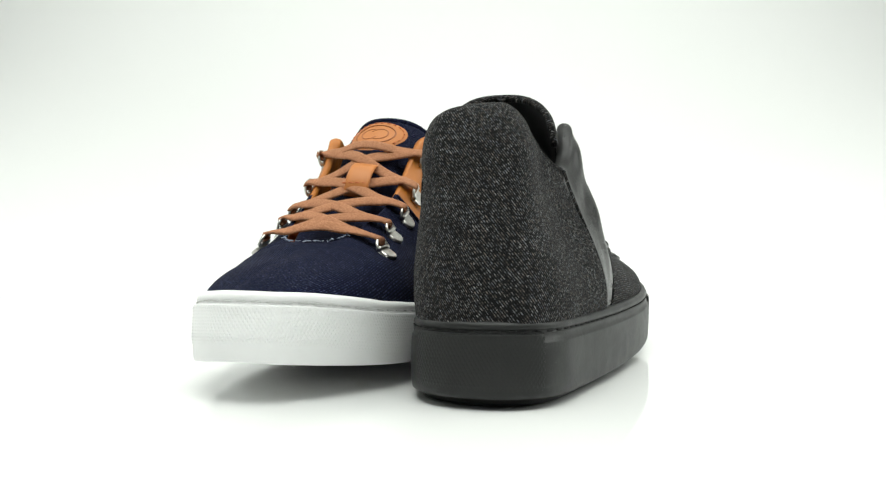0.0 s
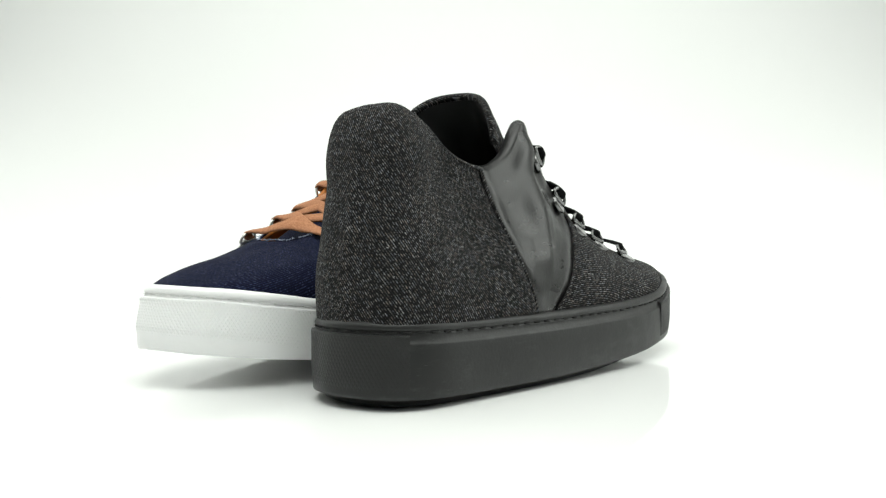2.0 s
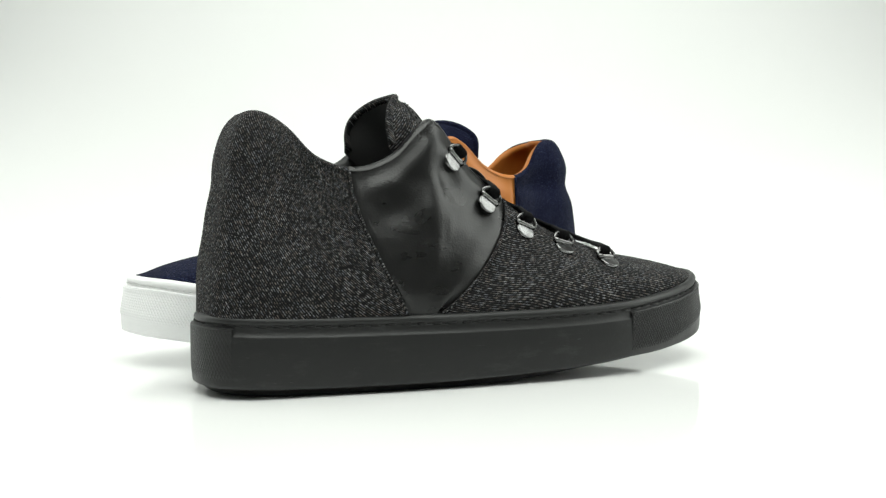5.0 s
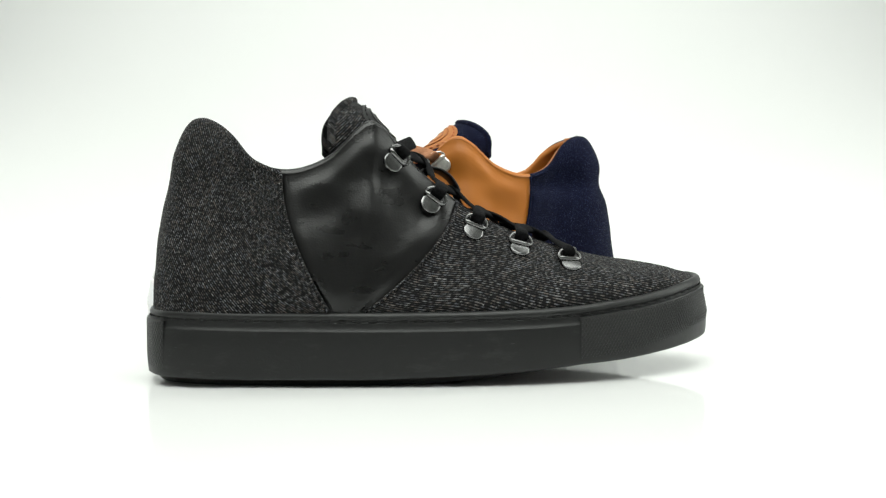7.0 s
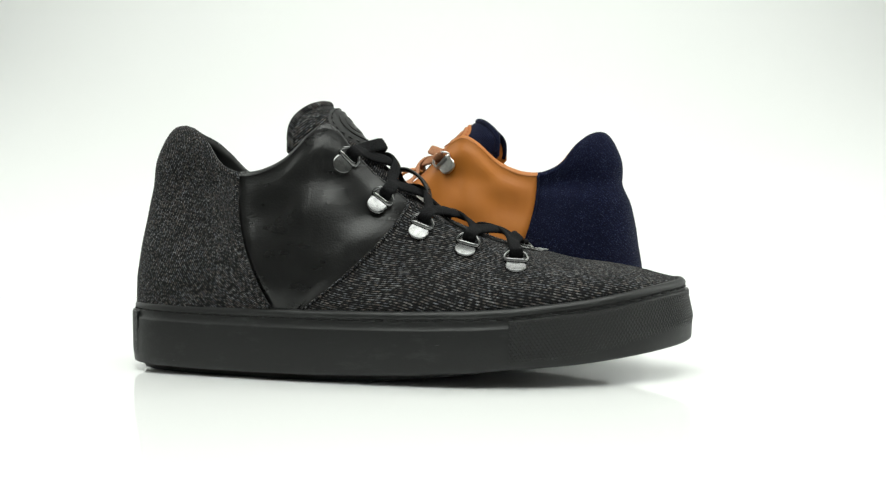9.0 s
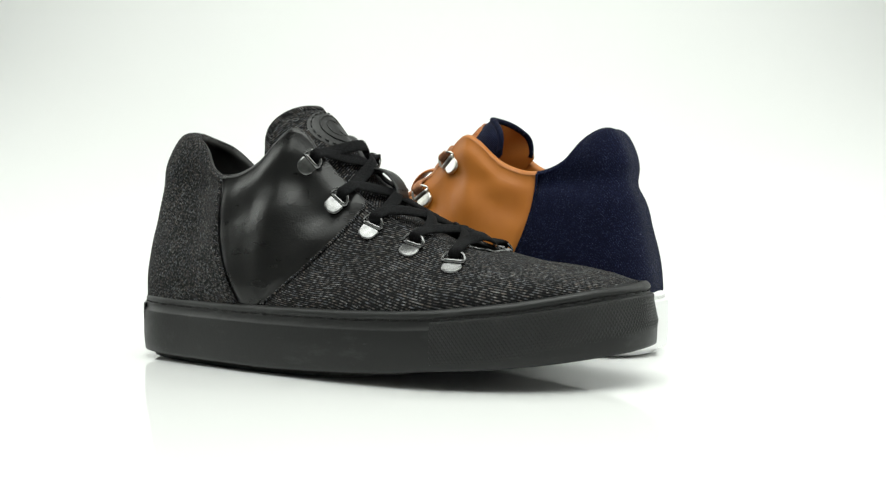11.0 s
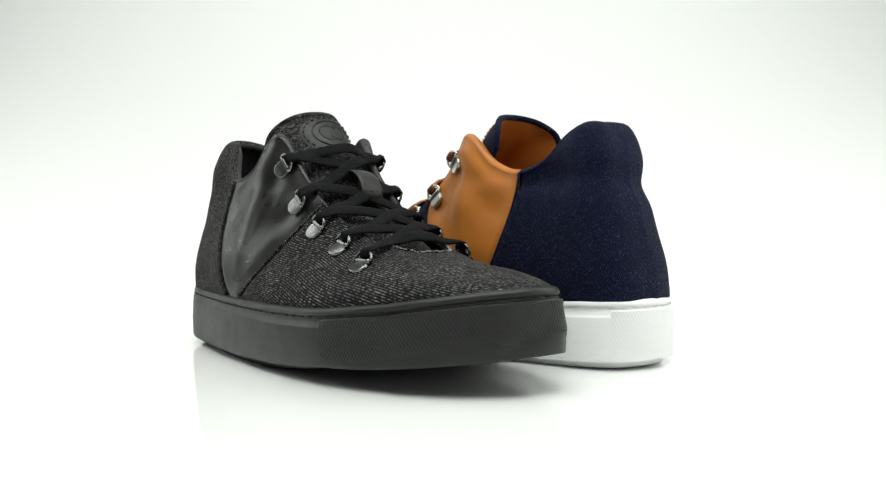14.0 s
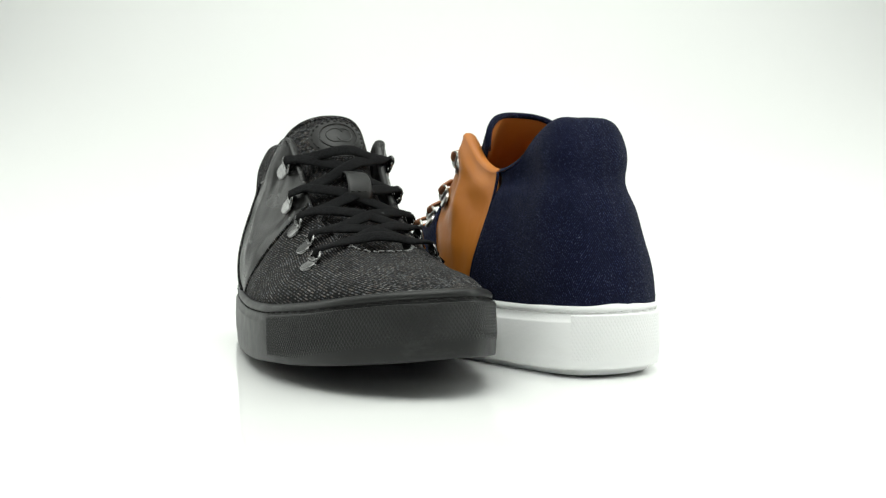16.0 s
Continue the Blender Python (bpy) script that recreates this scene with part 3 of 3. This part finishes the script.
    # topstitching along the seams and the collar
    for s in (-1, 1):
        g, nn = SIDES[s], NORMALS[s]
        for col, mat, back in ((SEAM_A, mats["denim"], -1), (SEAM_B, mats["denim"], 1)):
            path = [g[col, j] * 0.93 + g[col + back, j] * 0.07 + nn[col, j] * (0.5 if back < 0 else 0.1) for j in range(1, ROWS)]
            v, f = tube(path, 0.85, 6)
            part("seam_fold", v, f, mat, shoe, "", uvs=[(p[0] * 1.3, p[2] * 0.7 + p[1]) for p in v])


def build_tongue(shoe, mats):
    across, along = 25, 40
    for name, lift, mat in (("tongue", 0.0, mats["denim"]), ("tongue_lining", -4.5, mats["lining"])):
        verts, uvs, faces = [], [], []
        for i in range(along):
            for j in range(across):
                s = -1 + 2 * j / (across - 1)
                a = i / (along - 1) * (1 - 0.24 * abs(s) ** 3.4)
                f = a * (len(TONGUE_FINE) - 1)
                k = min(int(f), len(TONGUE_FINE) - 2)
                w = TONGUE_FINE[k][2] * (1 - f + k) + TONGUE_FINE[k + 1][2] * (f - k)
                edge = max(abs(s), 0) ** 8
                rim = max(edge, (i / (along - 1)) ** 14)
                p, n = tongue_at(a, w * math.sin(s * 1.36) / math.sin(1.36), 0)
                if lift:
                    p = p + n * ((2.0 if MIRROR[0] > 0 else 3.6) * noise.noise(Vector((s * 3.1, a * 4.0, 1.7))) * (1 - rim) * min(1.0, a * 2))
                p = p + n * ((lift if lift else 0) + (-1.6 * rim if not lift else 2.3 * rim))
                verts.append(p)
                ca, sa = math.cos(0.6), math.sin(0.6)
                x, y = s * w * 1.4, a * 140
                uvs.append((ca * x + sa * y, -sa * x + ca * y))
        faces = grid_faces(along, across)
        g = np.array(verts)
        fn = np.cross(g[across * 20 + 13] - g[across * 20 + 12], g[across * 21 + 12] - g[across * 20 + 12])
        if (fn[0] + fn[2] < 0) == (not lift):
            faces = [tuple(reversed(q)) for q in faces]
        part(name, verts, faces, mat, shoe, "padded denim tongue" if not lift else "smooth leather tongue lining", uvs=uvs)
    # stitched rim round the tongue's top
    path = []
    for j in range(61):
        s = -1 + 2 * j / 60
        a = 1 - 0.24 * abs(s) ** 3.4
        f = a * (len(TONGUE_FINE) - 1)
        k = min(int(f), len(TONGUE_FINE) - 2)
        w = TONGUE_FINE[k][2] * (1 - f + k) + TONGUE_FINE[k + 1][2] * (f - k)
        p, n = tongue_at(a, w * math.sin(s * 1.36) / math.sin(1.36) * 0.985, -2.0)
        path.append(p)
    v, f = tube(path, 2.0, 8)
    part("tongue_binding", v, f, mats["denim"], shoe, "", uvs=[(p[1] * 1.0, p[0] + p[2]) for p in v])
    # round badge, laid on the tongue
    ca, ry, rx = 0.815, 17.5, 0.132

    def disc(rad_y, rad_a, lift0, lift1, rings=7, seg=40):
        verts, faces = [], []
        for r in range(rings + 1):
            q = r / rings
            for k in range(seg):
                t = 2 * math.pi * k / seg
                lift = lift0 + (lift1 - lift0) * q ** 4
                verts.append(tongue_at(ca + rad_a * q * math.sin(t), rad_y * q * math.cos(t), lift)[0])
        faces = grid_faces(rings + 1, seg, True)
        return verts, [tuple(reversed(f)) for f in faces]
    v, f = disc(ry, rx, 1.1, 0.1)
    badge = part("badge", v, f, mats["badge"], shoe, "oval leather patch with a stamped mark")
    for name, ky, ka, rr, mat in (("stamped_ring", 0.66, 0.66, 0.55, mats["emboss"]), ("badge_stitching", 0.9, 0.9, 0.4, mats["seam"])):
        pts = [tongue_at(ca + rx * ka * math.sin(t), ry * ky * math.cos(t), 1.0 if ky < 0.8 else 0.75)[0] for t in np.linspace(0, 2 * math.pi, 49)[:-1]]
        if name == "badge_stitching":
            verts, faces = [], []
            for k in range(0, 48, 2):
                v, f = tube(pts[k:k + 2], 0.35, 5)
                faces += [tuple(q + len(verts) for q in g) for g in f]
                verts += v
            v, f = verts, faces
        else:
            v, f = tube(pts, rr, 6, True)
        part(name, v, f, mat, badge)
    verts, faces = [], []
    loops = [[(-2.6 + 5.2 * math.cos(t), 0.046 * math.sin(t)) for t in np.linspace(0.5, 5.4, 19)],
             [(2.8 + 5.0 * math.cos(t), 0.046 * math.sin(t)) for t in np.linspace(-2.7, 2.3, 19)]]
    for loop in loops:
        pts = [tongue_at(ca + a, y, 0.95)[0] for y, a in loop]
        v, f = tube(pts, 0.55, 6)
        faces += [tuple(q + len(verts) for q in g) for g in f]
        verts += v
    part("stamped_mark", verts, faces, mats["emboss"], badge)


RINGS = [((116.5, 99), (123, 106.5)), ((136, 78.5), (142, 86)), ((158, 64.5), (162.5, 71.3)), ((183.5, 54.7), (186, 62)), ((210, 47.5), (210.5, 54.5))]


def ring_frames(side):
    """For each lace ring: the middle of its bar on the upper, the way to the loop, the way across, the outward normal."""
    out = []
    g, nn = SIDES[side], NORMALS[side]
    for tip, bar in RINGS:
        def near(q):
            d = (g[..., 0] - q[0]) ** 2 + (g[..., 2] - q[1] - (3.0 if side > 0 else 0.0)) ** 2
            d[:SEAM_A] = 1e9
            i, j = np.unravel_index(d.argmin(), d.shape)
            return g[i, j], nn[i, j], i
        a, n0, _ = near(tip)
        b, n1, col = near(bar)
        n = n0 + n1
        n /= np.linalg.norm(n)
        d = b - a
        d -= n * (d @ n)
        d /= np.linalg.norm(d)
        rim = g[11 * PER:18 * PER, -1]
        edge = rim[np.linalg.norm(rim - (b + d * 8.0), axis=1).argmin()] + n * 1.2 + np.array((0.5, 0, 1.5))
        out.append((b + n * 1.6, d, np.cross(n, d), n, edge))
    return out


def build_rings(shoe, mats):
    for side in (-1, 1):
        for o, d, c, n, _ in ring_frames(side):
            # plate: flat shield with a round foot and a rolled bar at its head
            shape = [(5.2, 0)] + [(5.2 * math.cos(t), -4.0 - 4.2 * math.sin(t)) for t in np.linspace(0, math.pi, 13)] + [(-5.2, 0)]
            verts, k = [], len(shape)
            for sc, h in ((1.0, -1.2), (1.0, 0.1), (0.93, 0.5), (0.8, 0.55)):
                for x, y in shape:
                    verts.append(o + c * x * sc + d * ((y + 4) * sc - 4) + n * h)
            faces = grid_faces(4, k, True) + [tuple(3 * k + i for i in range(k))]
            roll = [o + c * x for x in np.linspace(-5.6, 5.6, 5)]
            v, f = tube([p + n * 0.5 + d * 0.4 for p in roll], 1.35, 10)
            faces += [tuple(q + len(verts) for q in h) for h in f]
            verts += v
            fix = np.cross(np.array(verts[3 * k + 1]) - verts[3 * k], np.array(verts[3 * k + 5]) - verts[3 * k]) @ n
            if fix < 0:
                faces = [tuple(reversed(h)) for h in faces]
            plate = part("lace_ring", verts, faces, mats["metal"], shoe, "metal plate with a wire loop")
            tilt = d * 0.86 + n * 0.5
            tilt /= np.linalg.norm(tilt)
            arc = [o + n * 0.6 + c * (5.7 * math.cos(t)) + tilt * (1.0 + 4.6 * math.sin(t)) for t in np.linspace(0, math.pi, 17)]
            v, f = tube([o + n * 0.6 + c * 5.0] + arc + [o + n * 0.6 - c * 5.0], 0.8, 8)
            part("wire_loop", v, f, mats["metal"], plate)


def build_laces(shoe, mats):
    L, R = ring_frames(1), ring_frames(-1)

    def end(fr):
        o, d, c, n, edge = fr
        up = n * 0.5 + np.array((0.45, 0, 0.72))
        return edge, up / np.linalg.norm(up)

    def along_of(p):
        best = min(range(101), key=lambda k: np.linalg.norm((tongue_at(k / 100, 0)[0] - p)[[0, 2]]))
        return best / 100

    def strand(a, b, lift_a, lift_b, high, name="lace"):
        (pa, na), (pb, nb) = end(a), end(b)
        ya, yb = pa[1] - interp(pa[0], CENTRE), pb[1] - interp(pb[0], CENTRE)
        aa, ab = along_of(pa), along_of(pb)
        path, nrm = [], []
        N = 22
        ahead = np.array((0.96, 0.0, 0.28))
        for i in range(N + 1):
            q = i / N
            e = 0.35 * q + 0.65 * q * q * (3 - 2 * q)
            lin = pa * (1 - e) + pb * e
            lin[1] = pa[1] * (1 - q) + pb[1] * q
            t, n = tongue_at(aa * (1 - e) + ab * e, (ya * (1 - q) + yb * q) * 1.0, 0.6 + high)
            w = math.sin(math.pi * q) ** 0.7
            base_lift = lift_a * (1 - q) + lift_b * q
            h = (lin - t) @ n - base_lift * w
            p = lin + ahead * (0.5 * (math.sqrt(h * h + 1.0) - h) * w / max(0.4, n @ ahead))
            p = p + np.array((0.35, 0.0, 0.94)) * 2.8 * w * w
            p = p + n * 0.3 * noise.noise(Vector((q * 5 + pa[0], pb[0], pa[1])))
            m = na * (1 - q) + nb * q
            m = m * (1 - w) + (n * 0.6 + ahead * 0.4) * w
            path.append(p)
            nrm.append(m / np.linalg.norm(m))
        # the band turns down through the loop at both ends
        for sgn, fr, at in ((0, a, 0), (1, b, -1)):
            o, d, c, n, edge = fr
            tail = [((o + d * 5.4 + n * 3.5) * 0.75 + edge * 0.25, n * 0.95 - d * 0.1), (o + d * 4.0 + n * 3.7, n * 0.9 - d * 0.4), (o + d * 2.9 + n * 2.9, n * 0.45 - d * 0.8),
                    (o + d * 2.5 + n * 1.9, n * 0.1 - d), (o + d * 2.9 + n * 0.4, -n * 0.3 - d)]
            if sgn == 0:
                path = [q[0] for q in tail[::-1]] + path
                nrm = [q[1] for q in tail[::-1]] + nrm
            else:
                path = path + [q[0] for q in tail]
                nrm = nrm + [q[1] for q in tail]
        path, nrm = np.array(path), np.array(nrm)
        nrm = nrm / np.linalg.norm(nrm, axis=1)[:, None]
        v, f, uv = strap(path, nrm, 6.9, 1.9, pa[0] * 3)
        part(name, v, f, mats["lace"], shoe, "", uvs=uv)

    strand(L[4], R[4], 0.2, 0.2, 0.0)
    for i in (4, 3, 2, 1):
        strand(L[i], R[i - 1], 0.5, 0.0, 0.0)
        strand(R[i], L[i - 1], 1.2, 1.2, 1.0)
    strand(L[0], R[0], 1.6, 1.6, 2.0)
    # leather keeper on the tongue, over the laces
    mid = 1.5 if MIRROR[0] > 0 else -4.0
    path, nrm = [], []
    for q in np.linspace(0, 1, 14):
        h = 8.0 * math.sin(math.pi * min(1, q * 1.02)) ** 0.45 if 0 < q < 1 else 0
        p, n = tongue_at(0.40 + 0.165 * q, mid, 0.8 + h)
        path.append(p)
        nrm.append(n)
    v, f, uv = strap(path, nrm, 14.5, 1.8)
    keeper = part("lace_keeper", v, f, mats["badge"], shoe, "folded leather keeper loop", uvs=uv)
    verts, faces = [], []
    for k in range(4):
        y = -5 + 3.3 * k
        pts = [tongue_at(0.425, mid + y + e, 7.6)[0] for e in (0.3, 1.3, 2.3)]
        v, f = tube(pts, 0.4, 5)
        faces += [tuple(q + len(verts) for q in g) for g in f]
        verts += v
    part("keeper_stitching", verts, faces, mats["seam"], keeper)


def sneaker(mats, mirror, lean, rise, label):
    MIRROR[:] = mirror, lean, rise
    shoe = tagged(new("sneaker"), label, "shoe", "pair of odd sneakers")
    build_sole(shoe, mats)
    build_upper(shoe, mats)
    build_tongue(shoe, mats)
    build_rings(shoe, mats)
    build_laces(shoe, mats)
    return shoe


# ---- the set ----
def studio_sheet(name, prof, half, mat, label, category):
    """A sheet of the given side profile (y, z), with thickness below it."""
    verts, faces, k = [], [], len(prof)
    for drop in (0.0, 0.004):
        for y, z in prof:
            verts += [(-half, y + drop * (z > 0.3), z - drop), (half, y + drop * (z > 0.3), z - drop)]
    for i in range(k - 1):
        a, b = 2 * i, 2 * (k + i)
        faces += [(a, a + 1, a + 3, a + 2), (b, b + 2, b + 3, b + 1), (a, a + 2, b + 2, b), (a + 1, b + 1, b + 3, a + 3)]
    faces += [(0, 2 * k, 2 * k + 1, 1), (2 * k - 2, 2 * k - 1, 4 * k - 1, 4 * k - 2)]
    me = bpy.data.meshes.new(name)
    me.from_pydata(verts, [], faces)
    me.materials.append(mat)
    me.polygons.foreach_set("use_smooth", [len(prof) > 3 and i % 4 < 2 for i in range(len(me.polygons))])
    return tagged(new(name, me), label, category, kind="structure")


studio_sheet("floor", [(-2.6, 0.0), (0.40, 0.0)], 2.4, M_FLOOR, "glossy white acrylic table top under the shoes", "floor")
studio_sheet("backdrop", [(0.40, -0.001)] + [(0.40 + 1.5 * math.sin(a), 1.5 - 1.5 * math.cos(a)) for a in np.linspace(0.04, math.pi / 2, 22)] + [(1.9, 2.6)], 2.4, M_SWEEP,
             "matt white paper sweep that curves up behind", "backdrop")


def slab(name, lo, hi, label, category):
    verts = [(x, y, z) for x in (lo[0], hi[0]) for y in (lo[1], hi[1]) for z in (lo[2], hi[2])]
    faces = [(0, 1, 3, 2), (4, 6, 7, 5), (0, 4, 5, 1), (2, 3, 7, 6), (0, 2, 6, 4), (1, 5, 7, 3)]
    me = bpy.data.meshes.new(name)
    me.from_pydata(verts, [], faces)
    me.materials.append(M_ROOM)
    return tagged(new(name, me), label, category, kind="structure")


# unseen room, added so its pale sides bounce the softbox light as fill
slab("wall_north", (-2.6, 2.1, -0.1), (2.6, 2.2, 2.7), "added studio wall, unseen, pale grey to bounce light", "wall")
slab("wall_south", (-2.6, -2.75, -0.1), (2.6, -2.65, 2.7), "added studio wall, unseen, pale grey to bounce light", "wall")
slab("wall_west", (-2.6, -2.65, -0.1), (-2.5, 2.1, 2.7), "added studio wall, unseen, pale grey to bounce light", "wall")
slab("wall_east", (2.5, -2.65, -0.1), (2.6, 2.1, 2.7), "added studio wall, unseen, pale grey to bounce light", "wall")
slab("ceiling", (-2.6, -2.75, 2.7), (2.6, 2.2, 2.8), "added studio ceiling, unseen, pale grey to bounce light", "ceiling")
slab("ground", (-2.6, -2.75, -0.2), (2.6, 2.2, -0.1), "added studio floor, unseen, pale grey, below the table", "ground")
black_shoe = sneaker(BLACK, 1.0, 0.04, 0.0, "black denim and leather sneaker with black laces and sole")
blue_shoe = sneaker(BLUE, -1.0, -0.145, 6.0, "navy denim and tan leather sneaker with white sole, tan laces")


# ---- what moves: both shoes turn together about the axis at the origin ----
def turned(t):
    u = (t - 8.0) / 8.0
    return -70.2 * u + 5.03 * u ** 2 + 0.21 * u ** 3 - 1.29 * u ** 4


def motions():
    for shoe, home in ((black_shoe, pose(-0.1600, -0.0657, 0.0029, 0, 0, 1.7)), (blue_shoe, pose(0.1236, 0.0425, 0.0029, 0, 0, 180.4))):
        walk(shoe, [(i * 0.5, pose(0, 0, 0, 0, 0, turned(i * 0.5)) @ home) for i in range(33)])


motions()
